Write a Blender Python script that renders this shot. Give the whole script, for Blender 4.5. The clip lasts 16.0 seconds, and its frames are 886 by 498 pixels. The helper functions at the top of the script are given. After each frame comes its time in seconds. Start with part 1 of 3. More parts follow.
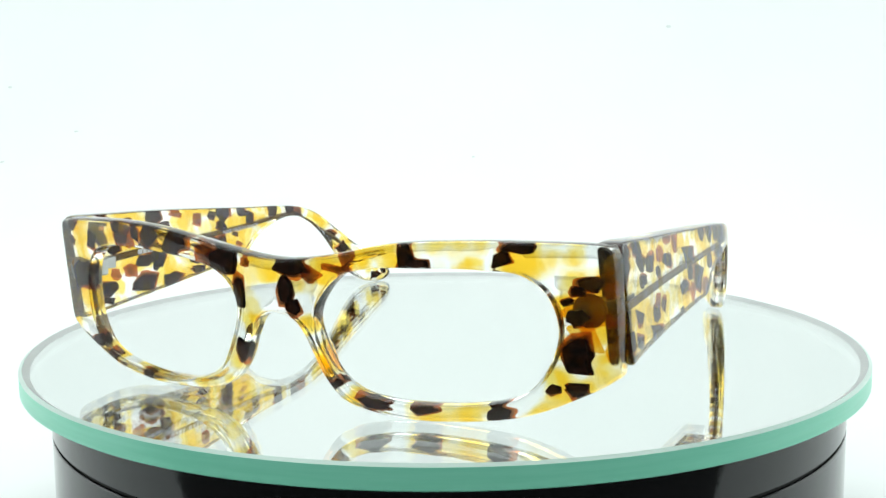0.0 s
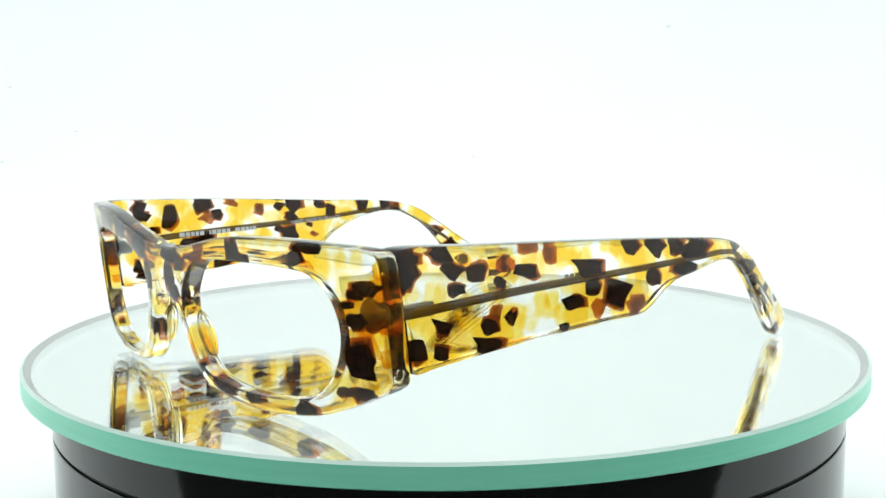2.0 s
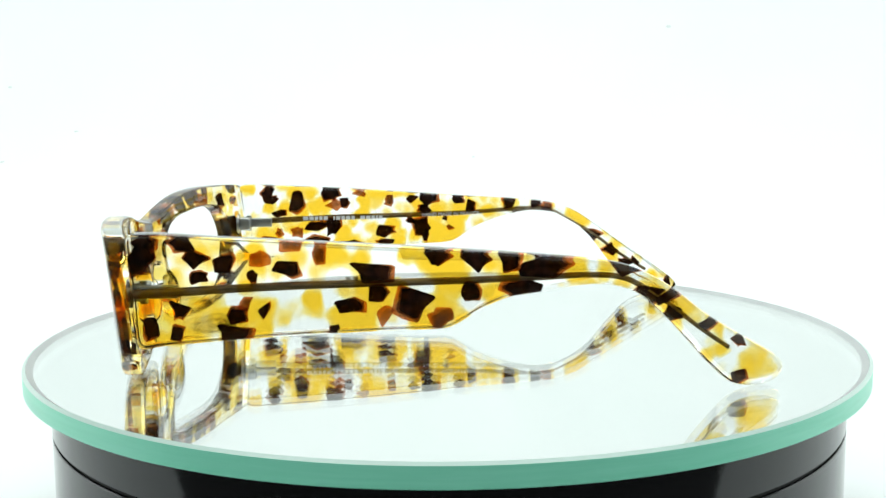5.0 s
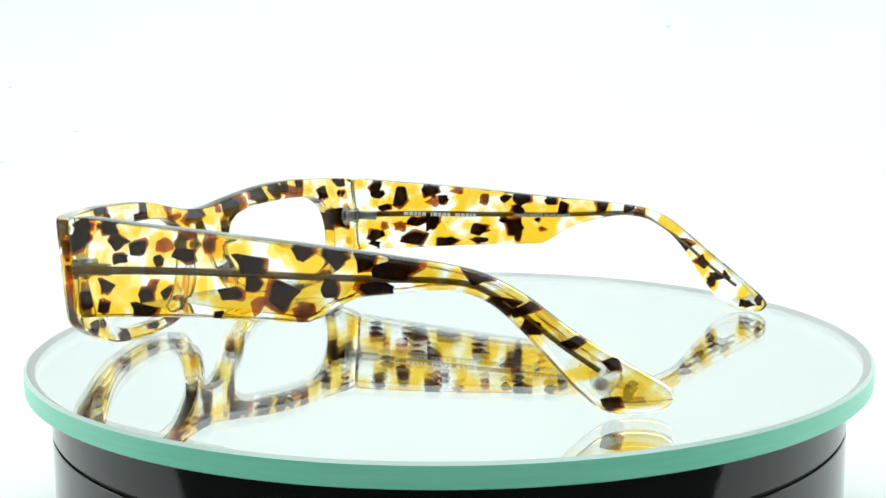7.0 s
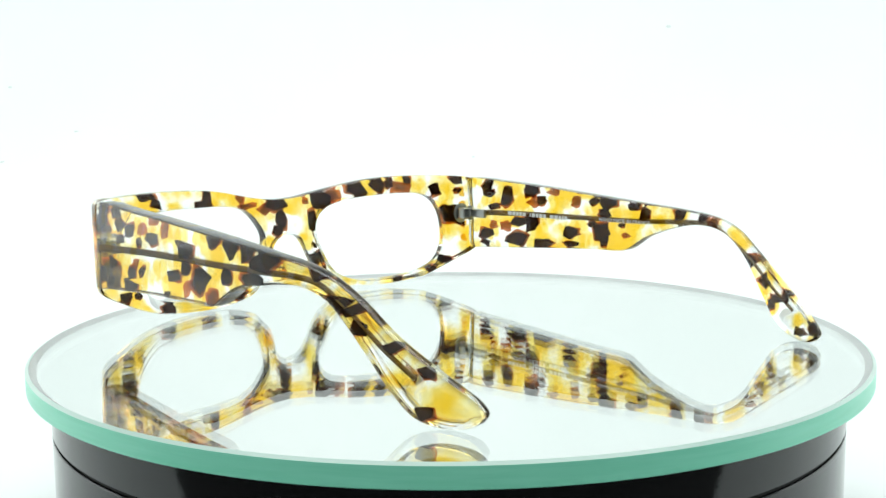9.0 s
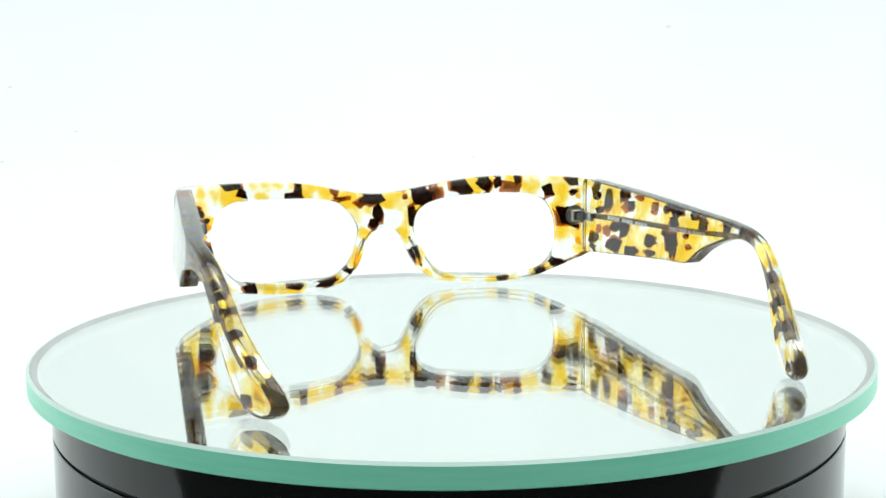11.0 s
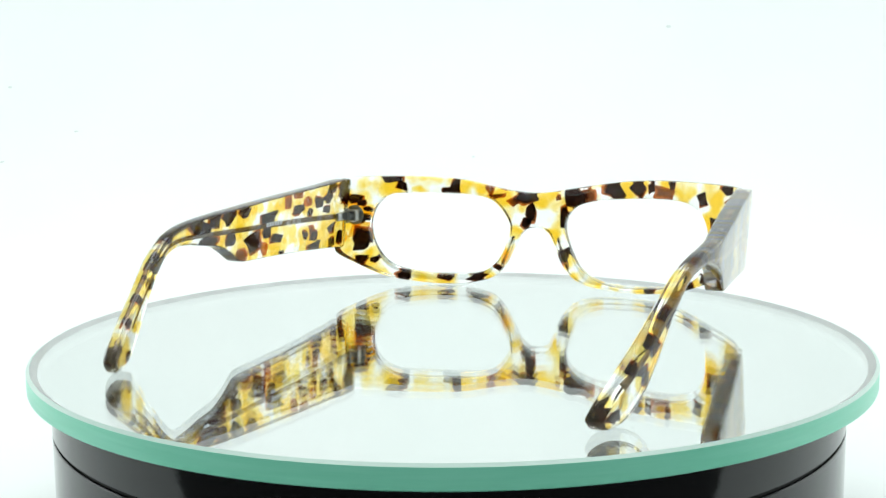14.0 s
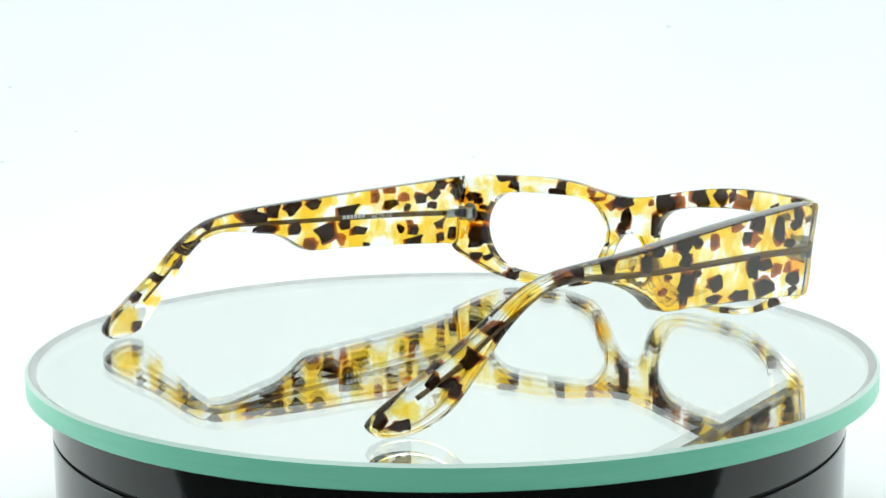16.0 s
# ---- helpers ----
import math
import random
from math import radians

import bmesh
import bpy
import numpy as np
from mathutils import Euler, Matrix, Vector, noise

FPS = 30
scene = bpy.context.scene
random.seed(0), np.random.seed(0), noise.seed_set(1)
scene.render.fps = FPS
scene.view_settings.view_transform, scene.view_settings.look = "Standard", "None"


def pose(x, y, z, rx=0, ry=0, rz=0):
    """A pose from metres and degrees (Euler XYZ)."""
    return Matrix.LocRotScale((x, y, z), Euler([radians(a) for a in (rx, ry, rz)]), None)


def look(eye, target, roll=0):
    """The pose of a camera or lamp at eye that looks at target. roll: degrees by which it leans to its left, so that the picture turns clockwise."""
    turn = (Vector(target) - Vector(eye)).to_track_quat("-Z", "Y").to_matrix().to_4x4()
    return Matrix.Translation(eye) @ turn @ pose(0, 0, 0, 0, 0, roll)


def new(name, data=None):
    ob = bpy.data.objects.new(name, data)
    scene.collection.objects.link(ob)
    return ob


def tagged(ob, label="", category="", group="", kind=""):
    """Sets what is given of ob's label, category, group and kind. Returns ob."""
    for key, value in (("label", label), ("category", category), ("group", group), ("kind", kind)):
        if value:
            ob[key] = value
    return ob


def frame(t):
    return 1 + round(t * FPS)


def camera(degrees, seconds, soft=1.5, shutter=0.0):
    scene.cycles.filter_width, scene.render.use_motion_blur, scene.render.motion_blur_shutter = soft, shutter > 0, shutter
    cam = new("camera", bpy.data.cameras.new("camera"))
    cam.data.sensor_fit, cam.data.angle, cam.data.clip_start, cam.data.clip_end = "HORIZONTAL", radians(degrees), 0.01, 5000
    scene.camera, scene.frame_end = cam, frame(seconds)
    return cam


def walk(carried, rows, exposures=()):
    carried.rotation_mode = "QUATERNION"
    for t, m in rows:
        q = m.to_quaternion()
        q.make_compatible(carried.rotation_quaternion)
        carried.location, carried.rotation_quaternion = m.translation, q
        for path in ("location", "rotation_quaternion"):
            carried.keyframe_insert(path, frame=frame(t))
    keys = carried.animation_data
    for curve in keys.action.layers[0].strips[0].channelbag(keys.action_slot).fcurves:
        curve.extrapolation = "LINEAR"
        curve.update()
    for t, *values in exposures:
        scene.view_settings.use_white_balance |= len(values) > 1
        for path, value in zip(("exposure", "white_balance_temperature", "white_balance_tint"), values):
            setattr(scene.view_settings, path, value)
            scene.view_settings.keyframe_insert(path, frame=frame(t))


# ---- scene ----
from mathutils.geometry import delaunay_2d_cdt

# ---- camera ----
# A still camera looks down on a turntable whose axis is the z axis.
GLASS_TOP = 0.0548          # height of the mirror plate's top face
RATE = 12.623               # degrees a second, clockwise seen from above
cam = camera(43.43, 16.0, soft=1.5)
EYE = pose(0, -0.280, GLASS_TOP + 0.0602, 90 - 7.76, 0, 0.229) @ pose(0, 0, 0, 0, 0, -0.48)
walk(cam, [(0.0, EYE), (16.0, EYE)], exposures=[(0.0, 0.20), (1.5, 0.22), (3.0, 0.26), (9.0, 0.26), (11.5, 0.22), (16.0, 0.20)])

# ---- light ----
world = bpy.data.worlds.new("studio")
scene.world = world
world.use_nodes = True
back = world.node_tree.nodes["Background"]
back.inputs["Color"].default_value = (0.885, 1.0, 0.985, 1)
back.inputs["Strength"].default_value = 0.68


def softbox(name, eye, target, size, watts, color):
    lamp = bpy.data.lights.new(name, "AREA")
    lamp.shape, lamp.size, lamp.size_y = "RECTANGLE", size[0], size[1]
    lamp.energy, lamp.color = watts, color
    ob = new(name, lamp)
    ob.matrix_world = look(eye, target)
    return ob


# unseen lamp, added overhead to brighten the paper behind the plate
softbox("softbox_top", (0, 0.22, 0.74), (0, 0.38, 0), (0.8, 0.5), 3.25, (0.965, 1.0, 0.985))
# the pale strips at both ends of the black base mirror two side softboxes
for side in (-1, 1):
    softbox("softbox_side", (0.85 * side, 0.60, 0.32), (0, 0.02, 0.06), (0.75, 0.6), 1.2, (0.945, 1.0, 0.985))


# ---- materials ----
def material(name, **values):
    m = bpy.data.materials.new(name)
    m.use_nodes = True
    shader = m.node_tree.nodes["Principled BSDF"]
    for key, value in values.items():
        shader.inputs[key.replace("_", " ")].default_value = value
    return m, m.node_tree, shader


def node(tree, kind, **inputs):
    n = tree.nodes.new(kind)
    for key, value in inputs.items():
        n.inputs[key.replace("_", " ")].default_value = value
    return n


def ramp(tree, source, stops, mode="LINEAR"):
    n = tree.nodes.new("ShaderNodeValToRGB")
    n.color_ramp.interpolation = mode
    while len(n.color_ramp.elements) < len(stops):
        n.color_ramp.elements.new(0.5)
    for e, (at, color) in zip(n.color_ramp.elements, stops):
        e.position, e.color = at, (*color, 1)
    tree.links.new(source, n.inputs["Fac"])
    return n.outputs["Color"]


def coordinates(tree, scale, kind="Object"):
    c = tree.nodes.new("ShaderNodeTexCoord")
    m = node(tree, "ShaderNodeMapping", Scale=scale)
    tree.links.new(c.outputs[kind], m.inputs["Vector"])
    return m.outputs["Vector"]


def bump(tree, shader, height, strength, distance):
    b = node(tree, "ShaderNodeBump", Strength=strength, Distance=distance)
    tree.links.new(height, b.inputs["Height"])
    tree.links.new(b.outputs["Normal"], shader.inputs["Normal"])


def acetate(name, scale, shift):
    """Clear acetate with soft blotches of honey yellow."""
    m, tree, shader = material(name, Roughness=0.02, IOR=1.49)
    shader.inputs["Transmission Weight"].default_value = 1.0
    v = coordinates(tree, scale)
    move = node(tree, "ShaderNodeVectorMath")
    move.operation = "ADD"
    wob = node(tree, "ShaderNodeTexNoise", Scale=0.9, Detail=2.0)
    tree.links.new(v, wob.inputs["Vector"])
    part_way = node(tree, "ShaderNodeVectorMath")
    part_way.operation = "SCALE"
    part_way.inputs["Scale"].default_value = 0.9
    tree.links.new(wob.outputs["Color"], part_way.inputs[0])
    tree.links.new(v, move.inputs[0])
    tree.links.new(part_way.outputs[0], move.inputs[1])
    off = node(tree, "ShaderNodeVectorMath")
    off.operation = "ADD"
    off.inputs[1].default_value = shift
    tree.links.new(move.outputs[0], off.inputs[0])
    cells = node(tree, "ShaderNodeTexVoronoi", Scale=1.0)
    cells.feature = "SMOOTH_F1"
    cells.inputs["Smoothness"].default_value = 0.85
    tree.links.new(off.outputs[0], cells.inputs["Vector"])
    split = tree.nodes.new("ShaderNodeSeparateColor")
    tree.links.new(cells.outputs["Color"], split.inputs["Color"])
    fade = node(tree, "ShaderNodeMath")
    fade.operation = "MULTIPLY_ADD"
    fade.inputs[1].default_value = -0.45
    tree.links.new(cells.outputs["Distance"], fade.inputs[0])
    tree.links.new(split.outputs["Red"], fade.inputs[2])
    color = ramp(tree, fade.outputs[0], [(0.06, (1.0, 0.998, 0.99)), (0.16, (1.0, 0.91, 0.60)), (0.28, (1.0, 0.73, 0.17)), (0.48, (1.0, 0.615, 0.035))])
    tree.links.new(color, shader.inputs["Base Color"])
    # the yellow is a little cloudy
    cloud = tree.nodes.new("ShaderNodeBsdfTranslucent")
    tree.links.new(color, cloud.inputs["Color"])
    parts = tree.nodes.new("ShaderNodeSeparateColor")
    tree.links.new(color, parts.inputs["Color"])
    amount = node(tree, "ShaderNodeMath")
    amount.operation = "MULTIPLY_ADD"
    amount.inputs[1].default_value, amount.inputs[2].default_value = -0.03, 0.03
    tree.links.new(parts.outputs["Blue"], amount.inputs[0])
    mix = tree.nodes.new("ShaderNodeMixShader")
    tree.links.new(amount.outputs[0], mix.inputs["Fac"])
    tree.links.new(shader.outputs[0], mix.inputs[1])
    tree.links.new(cloud.outputs[0], mix.inputs[2])
    tree.links.new(mix.outputs[0], tree.nodes["Material Output"].inputs["Surface"])
    return m


def tortoise(name):
    """Dark dye that thins to a see-through brown towards the border of a chip, with no surface of its own."""
    m = bpy.data.materials.new(name)
    m.use_nodes = True
    tree = m.node_tree
    tree.nodes.clear()
    out = tree.nodes.new("ShaderNodeOutputMaterial")
    grain = node(tree, "ShaderNodeTexNoise", Scale=600.0, Detail=3.0)
    tree.links.new(coordinates(tree, (1, 1, 1)), grain.inputs["Vector"])
    clear = tree.nodes.new("ShaderNodeBsdfTransparent")
    tree.links.new(ramp(tree, grain.outputs["Fac"], [(0.3, (0.80, 0.50, 0.31)), (0.7, (0.64, 0.33, 0.17))]), clear.inputs["Color"])
    body = node(tree, "ShaderNodeBsdfDiffuse", Roughness=0.9)
    tree.links.new(ramp(tree, grain.outputs["Fac"], [(0.35, (0.022, 0.008, 0.006)), (0.75, (0.065, 0.022, 0.014))]), body.inputs["Color"])
    dye = tree.nodes.new("ShaderNodeAttribute")
    dye.attribute_name = "dye"
    patch = node(tree, "ShaderNodeTexNoise", Scale=260.0, Detail=2.0)
    tree.links.new(coordinates(tree, (1, 1, 1)), patch.inputs["Vector"])
    amount = node(tree, "ShaderNodeMath")
    amount.operation = "MULTIPLY_ADD"
    amount.inputs[1].default_value = -0.75
    tree.links.new(patch.outputs["Fac"], amount.inputs[0])
    tree.links.new(dye.outputs["Fac"], amount.inputs[2])
    mix = tree.nodes.new("ShaderNodeMixShader")
    tree.links.new(ramp(tree, amount.outputs[0], [(0.0, (0, 0, 0)), (0.60, (1, 1, 1))]), mix.inputs["Fac"])
    tree.links.new(clear.outputs[0], mix.inputs[1])
    tree.links.new(body.outputs[0], mix.inputs[2])
    tree.links.new(mix.outputs[0], out.inputs["Surface"])
    return m


ACETATE_FRONT = acetate("acetate_front", (250, 45, 250), (3.1, 0.4, 7.7))
ACETATE_TEMPLE = acetate("acetate_temple", (45, 255, 270), (1.3, 5.2, 2.9))
TORTOISE = tortoise("dark_tortoise")
AMBER = bpy.data.materials.new("amber_dye")
AMBER.use_nodes = True
_t = AMBER.node_tree
_t.nodes.remove(_t.nodes["Principled BSDF"])
_n = node(_t, "ShaderNodeTexNoise", Scale=420.0, Detail=2.0)
_t.links.new(coordinates(_t, (1, 1, 1)), _n.inputs["Vector"])
_c = ramp(_t, _n.outputs["Fac"], [(0.35, (1.0, 0.70, 0.14)), (0.65, (1.0, 0.82, 0.36))])
_l = _t.nodes.new("ShaderNodeBsdfTranslucent")
_d = _t.nodes.new("ShaderNodeBsdfDiffuse")
_m = node(_t, "ShaderNodeMixShader", Fac=0.45)
_t.links.new(_c, _l.inputs["Color"])
_t.links.new(_c, _d.inputs["Color"])
_t.links.new(_l.outputs[0], _m.inputs[1])
_t.links.new(_d.outputs[0], _m.inputs[2])
_g = _t.nodes.new("ShaderNodeBsdfTransparent")
_t.links.new(_c, _g.inputs["Color"])
_x = node(_t, "ShaderNodeMixShader", Fac=0.9)
_t.links.new(_m.outputs[0], _x.inputs[1])
_t.links.new(_g.outputs[0], _x.inputs[2])
_t.links.new(_x.outputs[0], _t.nodes["Material Output"].inputs["Surface"])
WIRE, _t, _s = material("core_wire_metal", Base_Color=(0.24, 0.17, 0.08, 1), Metallic=0.5, Roughness=0.5)
_n = node(_t, "ShaderNodeTexNoise", Scale=1.0, Detail=4.0)
_t.links.new(coordinates(_t, (3000, 60, 3000)), _n.inputs["Vector"])
_t.links.new(ramp(_t, _n.outputs["Fac"], [(0.3, (0.13, 0.09, 0.04)), (0.7, (0.36, 0.26, 0.13))]), _s.inputs["Base Color"])
STEEL, _t, _s = material("hinge_steel", Base_Color=(0.42, 0.43, 0.42, 1), Metallic=1.0, Roughness=0.28)
PRINT, _t, _s = material("white_print", Base_Color=(0.82, 0.82, 0.80, 1), Roughness=0.6)

GLASS, _t, _s = material("plate_glass", Base_Color=(0.99, 1.0, 0.995, 1), Roughness=0.0, IOR=1.52)
_s.inputs["Transmission Weight"].default_value = 1.0
SILVER, _t, _s = material("silvering", Base_Color=(0.98, 1.0, 0.99, 1), Metallic=1.0, Roughness=0.0)
EDGE, _t, _s = material("ground_green_edge", Roughness=0.3)
_n = node(_t, "ShaderNodeTexNoise", Scale=1.0, Detail=3.0)
_t.links.new(coordinates(_t, (60, 60, 900)), _n.inputs["Vector"])
_c = ramp(_t, _n.outputs["Fac"], [(0.3, (0.31, 0.95, 0.68)), (0.7, (0.36, 1.0, 0.74))])
_t.links.new(_c, _s.inputs["Base Color"])
# for a lining that the real plate does not have
ADDED_LINING, _t, _s = material("frosted_rim", Base_Color=(0.96, 0.98, 0.975, 1), Roughness=0.9)
BEVEL, _t, _s = material("polished_bevel", Base_Color=(0.52, 0.68, 0.61, 1), Roughness=0.3)
BLACK, _t, _s = material("black_gloss_plastic", Base_Color=(0.006, 0.006, 0.007, 1), Roughness=0.16)
_n = node(_t, "ShaderNodeTexNoise", Scale=900.0, Detail=2.0)
_t.links.new(coordinates(_t, (1, 1, 1)), _n.inputs["Vector"])
_t.links.new(ramp(_t, _n.outputs["Fac"], [(0.3, (0.06, 0.06, 0.06)), (0.8, (0.11, 0.11, 0.11))]), _s.inputs["Roughness"])
bump(_t, _s, _n.outputs["Fac"], 0.02, 0.0005)
# near-black that stands in for the shade in the platter gap
GROOVE, _t, _s = material("gap_dark", Base_Color=(0.004, 0.004, 0.004, 1), Roughness=0.8)
PAPER, _t, _s = material("white_seamless_paper", Base_Color=(0.86, 0.88, 0.875, 1), Roughness=0.9)
_n = node(_t, "ShaderNodeTexNoise", Scale=6.0, Detail=5.0)
_t.links.new(coordinates(_t, (1, 1, 1)), _n.inputs["Vector"])
_t.links.new(ramp(_t, _n.outputs["Fac"], [(0.35, (0.845, 0.875, 0.868)), (0.65, (0.865, 0.885, 0.880))]), _s.inputs["Base Color"])
# for the unseen boards that darken what glossy faces mirror
BOARD_DARK, _t, _s = material("matt_dark", Base_Color=(0.018, 0.018, 0.018, 1), Roughness=0.7)
SPECK, _t, _s = material("grey_dust", Base_Color=(0.68, 0.73, 0.72, 1), Roughness=0.9)


# ---- building helpers ----
def part(name, bm, mats, parent=None, label="", smooth=True):
    """Links a bmesh as one mesh object, under a thing or a part."""
    me = bpy.data.meshes.new(name)
    bm.to_mesh(me)
    bm.free()
    for m in (mats if isinstance(mats, (list, tuple)) else [mats]):
        me.materials.append(m)
    if smooth:
        me.polygons.foreach_set("use_smooth", [True] * len(me.polygons))
    ob = new(name, me)
    ob.parent = parent
    if label:
        ob["label"] = label
    return ob


def lathe(profile, steps=192, slots=None):
    """A closed turned body from (radius, height, slot of the face that follows)."""
    bm = bmesh.new()
    rings = []
    for r, z in profile:
        if r == 0:
            rings.append([bm.verts.new((0, 0, z))])
        else:
            rings.append([bm.verts.new((r * math.cos(2 * math.pi * i / steps), r * math.sin(2 * math.pi * i / steps), z)) for i in range(steps)])
    for k in range(len(rings) - 1):
        a, b = rings[k], rings[k + 1]
        for i in range(steps):
            j = (i + 1) % steps
            if len(a) == 1:
                f = bm.faces.new((a[0], b[i], b[j]))
            elif len(b) == 1:
                f = bm.faces.new((a[j], a[i], b[0]))
            else:
                f = bm.faces.new((a[i], b[i], b[j], a[j]))
            f.material_index = slots[k] if slots else 0
    bmesh.ops.recalc_face_normals(bm, faces=bm.faces[:])
    return bm


def box_mesh(center, size, bevel=0.0):
    bm = bmesh.new()
    bmesh.ops.create_cube(bm, size=1, matrix=Matrix.Translation(center) @ Matrix.Diagonal((*size, 1)))
    if bevel:
        bmesh.ops.bevel(bm, geom=bm.edges[:], offset=bevel, segments=3, affect="EDGES", profile=0.5)
    return bm


def smooth_loop(points, per=6):
    """A closed, rounded line through its knots, which does not overshoot."""
    n, out = len(points), []
    p = [Vector(q) for q in points]
    for i in range(n):
        a, b, c, d = p[i - 1], p[i], p[(i + 1) % n], p[(i + 2) % n]
        t1 = (b - a).length ** 0.5
        t2 = t1 + (c - b).length ** 0.5
        t3 = t2 + (d - c).length ** 0.5
        count = max(2, min(3 * per, round((c - b).length / 0.9)))
        for k in range(count):
            t = t1 + (t2 - t1) * k / count
            a1 = a * ((t1 - t) / t1) + b * (t / t1)
            a2 = b * ((t2 - t) / (t2 - t1)) + c * ((t - t1) / (t2 - t1))
            a3 = c * ((t3 - t) / (t3 - t2)) + d * ((t - t2) / (t3 - t2))
            b1 = a1 * ((t2 - t) / t2) + a2 * (t / t2)
            b2 = a2 * ((t3 - t) / (t3 - t1)) + a3 * ((t - t1) / (t3 - t1))
            out.append(b1 * ((t2 - t) / (t2 - t1)) + b2 * ((t - t1) / (t2 - t1)))
    return out


def inside(q, loop):
    hit, n = False, len(loop)
    for i in range(n):
        a, b = loop[i], loop[(i + 1) % n]
        if (a[1] > q[1]) != (b[1] > q[1]) and q[0] < a[0] + (q[1] - a[1]) / (b[1] - a[1]) * (b[0] - a[0]):
            hit = not hit
    return hit


def gap_to(q, loop):
    best, n = 1e9, len(loop)
    for i in range(n):
        a, b = loop[i], loop[(i + 1) % n]
        ab = b - a
        s = max(0.0, min(1.0, (q - a).dot(ab) / max(ab.dot(ab), 1e-12)))
        best = min(best, (a + ab * s - q).length)
    return best


def plate(loops, thickness, bevel, step, place):
    """A sheet cut to the loops (the first its outline, the rest holes), with rounded edges, bent by place(u, v, depth). Millimetres in, metres out."""
    bm = bmesh.new()
    arcs = [radians(a) for a in (0, 22.5, 45, 67.5, 90)]
    arcs = [(1, a) for a in arcs] + [(-1, a) for a in arcs[::-1]]      # from the top face round to the bottom face
    edges, knots, rings_of = [], [], []
    for number, loop in enumerate(loops):
        n = len(loop)
        area = sum(loop[i - 1].x * loop[i].y - loop[i].x * loop[i - 1].y for i in range(n))
        sign = (1 if area > 0 else -1) * (1 if number == 0 else -1)
        inward = []
        for i in range(n):
            t = (loop[(i + 1) % n] - loop[i - 1]).normalized()
            inward.append(Vector((-t.y, t.x)) * sign)
        round_at = [bevel(q.x) for q in loop]
        rings = [[bm.verts.new(Vector(place(*(q + w * b * (1 - math.sin(a))), face * (thickness / 2 - b + b * math.cos(a)))) * 0.001) for q, w, b in zip(loop, inward, round_at)] for face, a in arcs]
        for a, b in zip(rings, rings[1:]):
            for i in range(n):
                j = (i + 1) % n
                bm.faces.new((a[i], a[j], b[j], b[i]))
        first = len(knots)
        knots += [q + w * b for q, w, b in zip(loop, inward, round_at)]
        edges += [(first + i, first + (i + 1) % n) for i in range(n)]
        rings_of.append((rings[0], rings[-1]))
    count = len(knots)
    borders = []
    k = 0
    for loop in loops:
        borders.append(knots[k:k + len(loop)])
        k += len(loop)
    lo = Vector((min(q.x for q in knots), min(q.y for q in knots)))
    hi = Vector((max(q.x for q in knots), max(q.y for q in knots)))
    for i in range(int((hi.x - lo.x) / step) + 1):
        for j in range(int((hi.y - lo.y) / step) + 1):
            q = lo + Vector((i + 0.5 * (j % 2), j)) * step
            if inside(q, borders[0]) and not any(inside(q, b) for b in borders[1:]) and min(gap_to(q, b) for b in borders) > 0.55 * step:
                knots.append(q)
    points, _e, tris, origin, _oe, _of = delaunay_2d_cdt(knots, edges, [], 0, 1e-6)
    for half, depth in ((0, thickness / 2), (1, -thickness / 2)):
        ends = [v for pair in rings_of for v in pair[half]]
        corner = []
        for q, came in zip(points, origin):
            old = [c for c in came if c < count]
            corner.append(ends[old[0]] if old else bm.verts.new(Vector(place(*q, depth)) * 0.001))
        for tri in tris:
            mid = sum((points[i] for i in tri), Vector((0, 0))) / len(tri)
            if inside(mid, borders[0]) and not any(inside(mid, b) for b in borders[1:]) and len({corner[i] for i in tri}) == 3:
                bm.faces.new([corner[i] for i in tri])
    bmesh.ops.recalc_face_normals(bm, faces=bm.faces[:])
    return bm


def flat_shading(ob, degrees=35):
    """Sharp edges where the surface turns by more than the angle."""
    bm = bmesh.new()
    bm.from_mesh(ob.data)
    for e in bm.edges:
        e.smooth = len(e.link_faces) != 2 or e.calc_face_angle(0) < radians(degrees)
    bm.to_mesh(ob.data)
    bm.free()


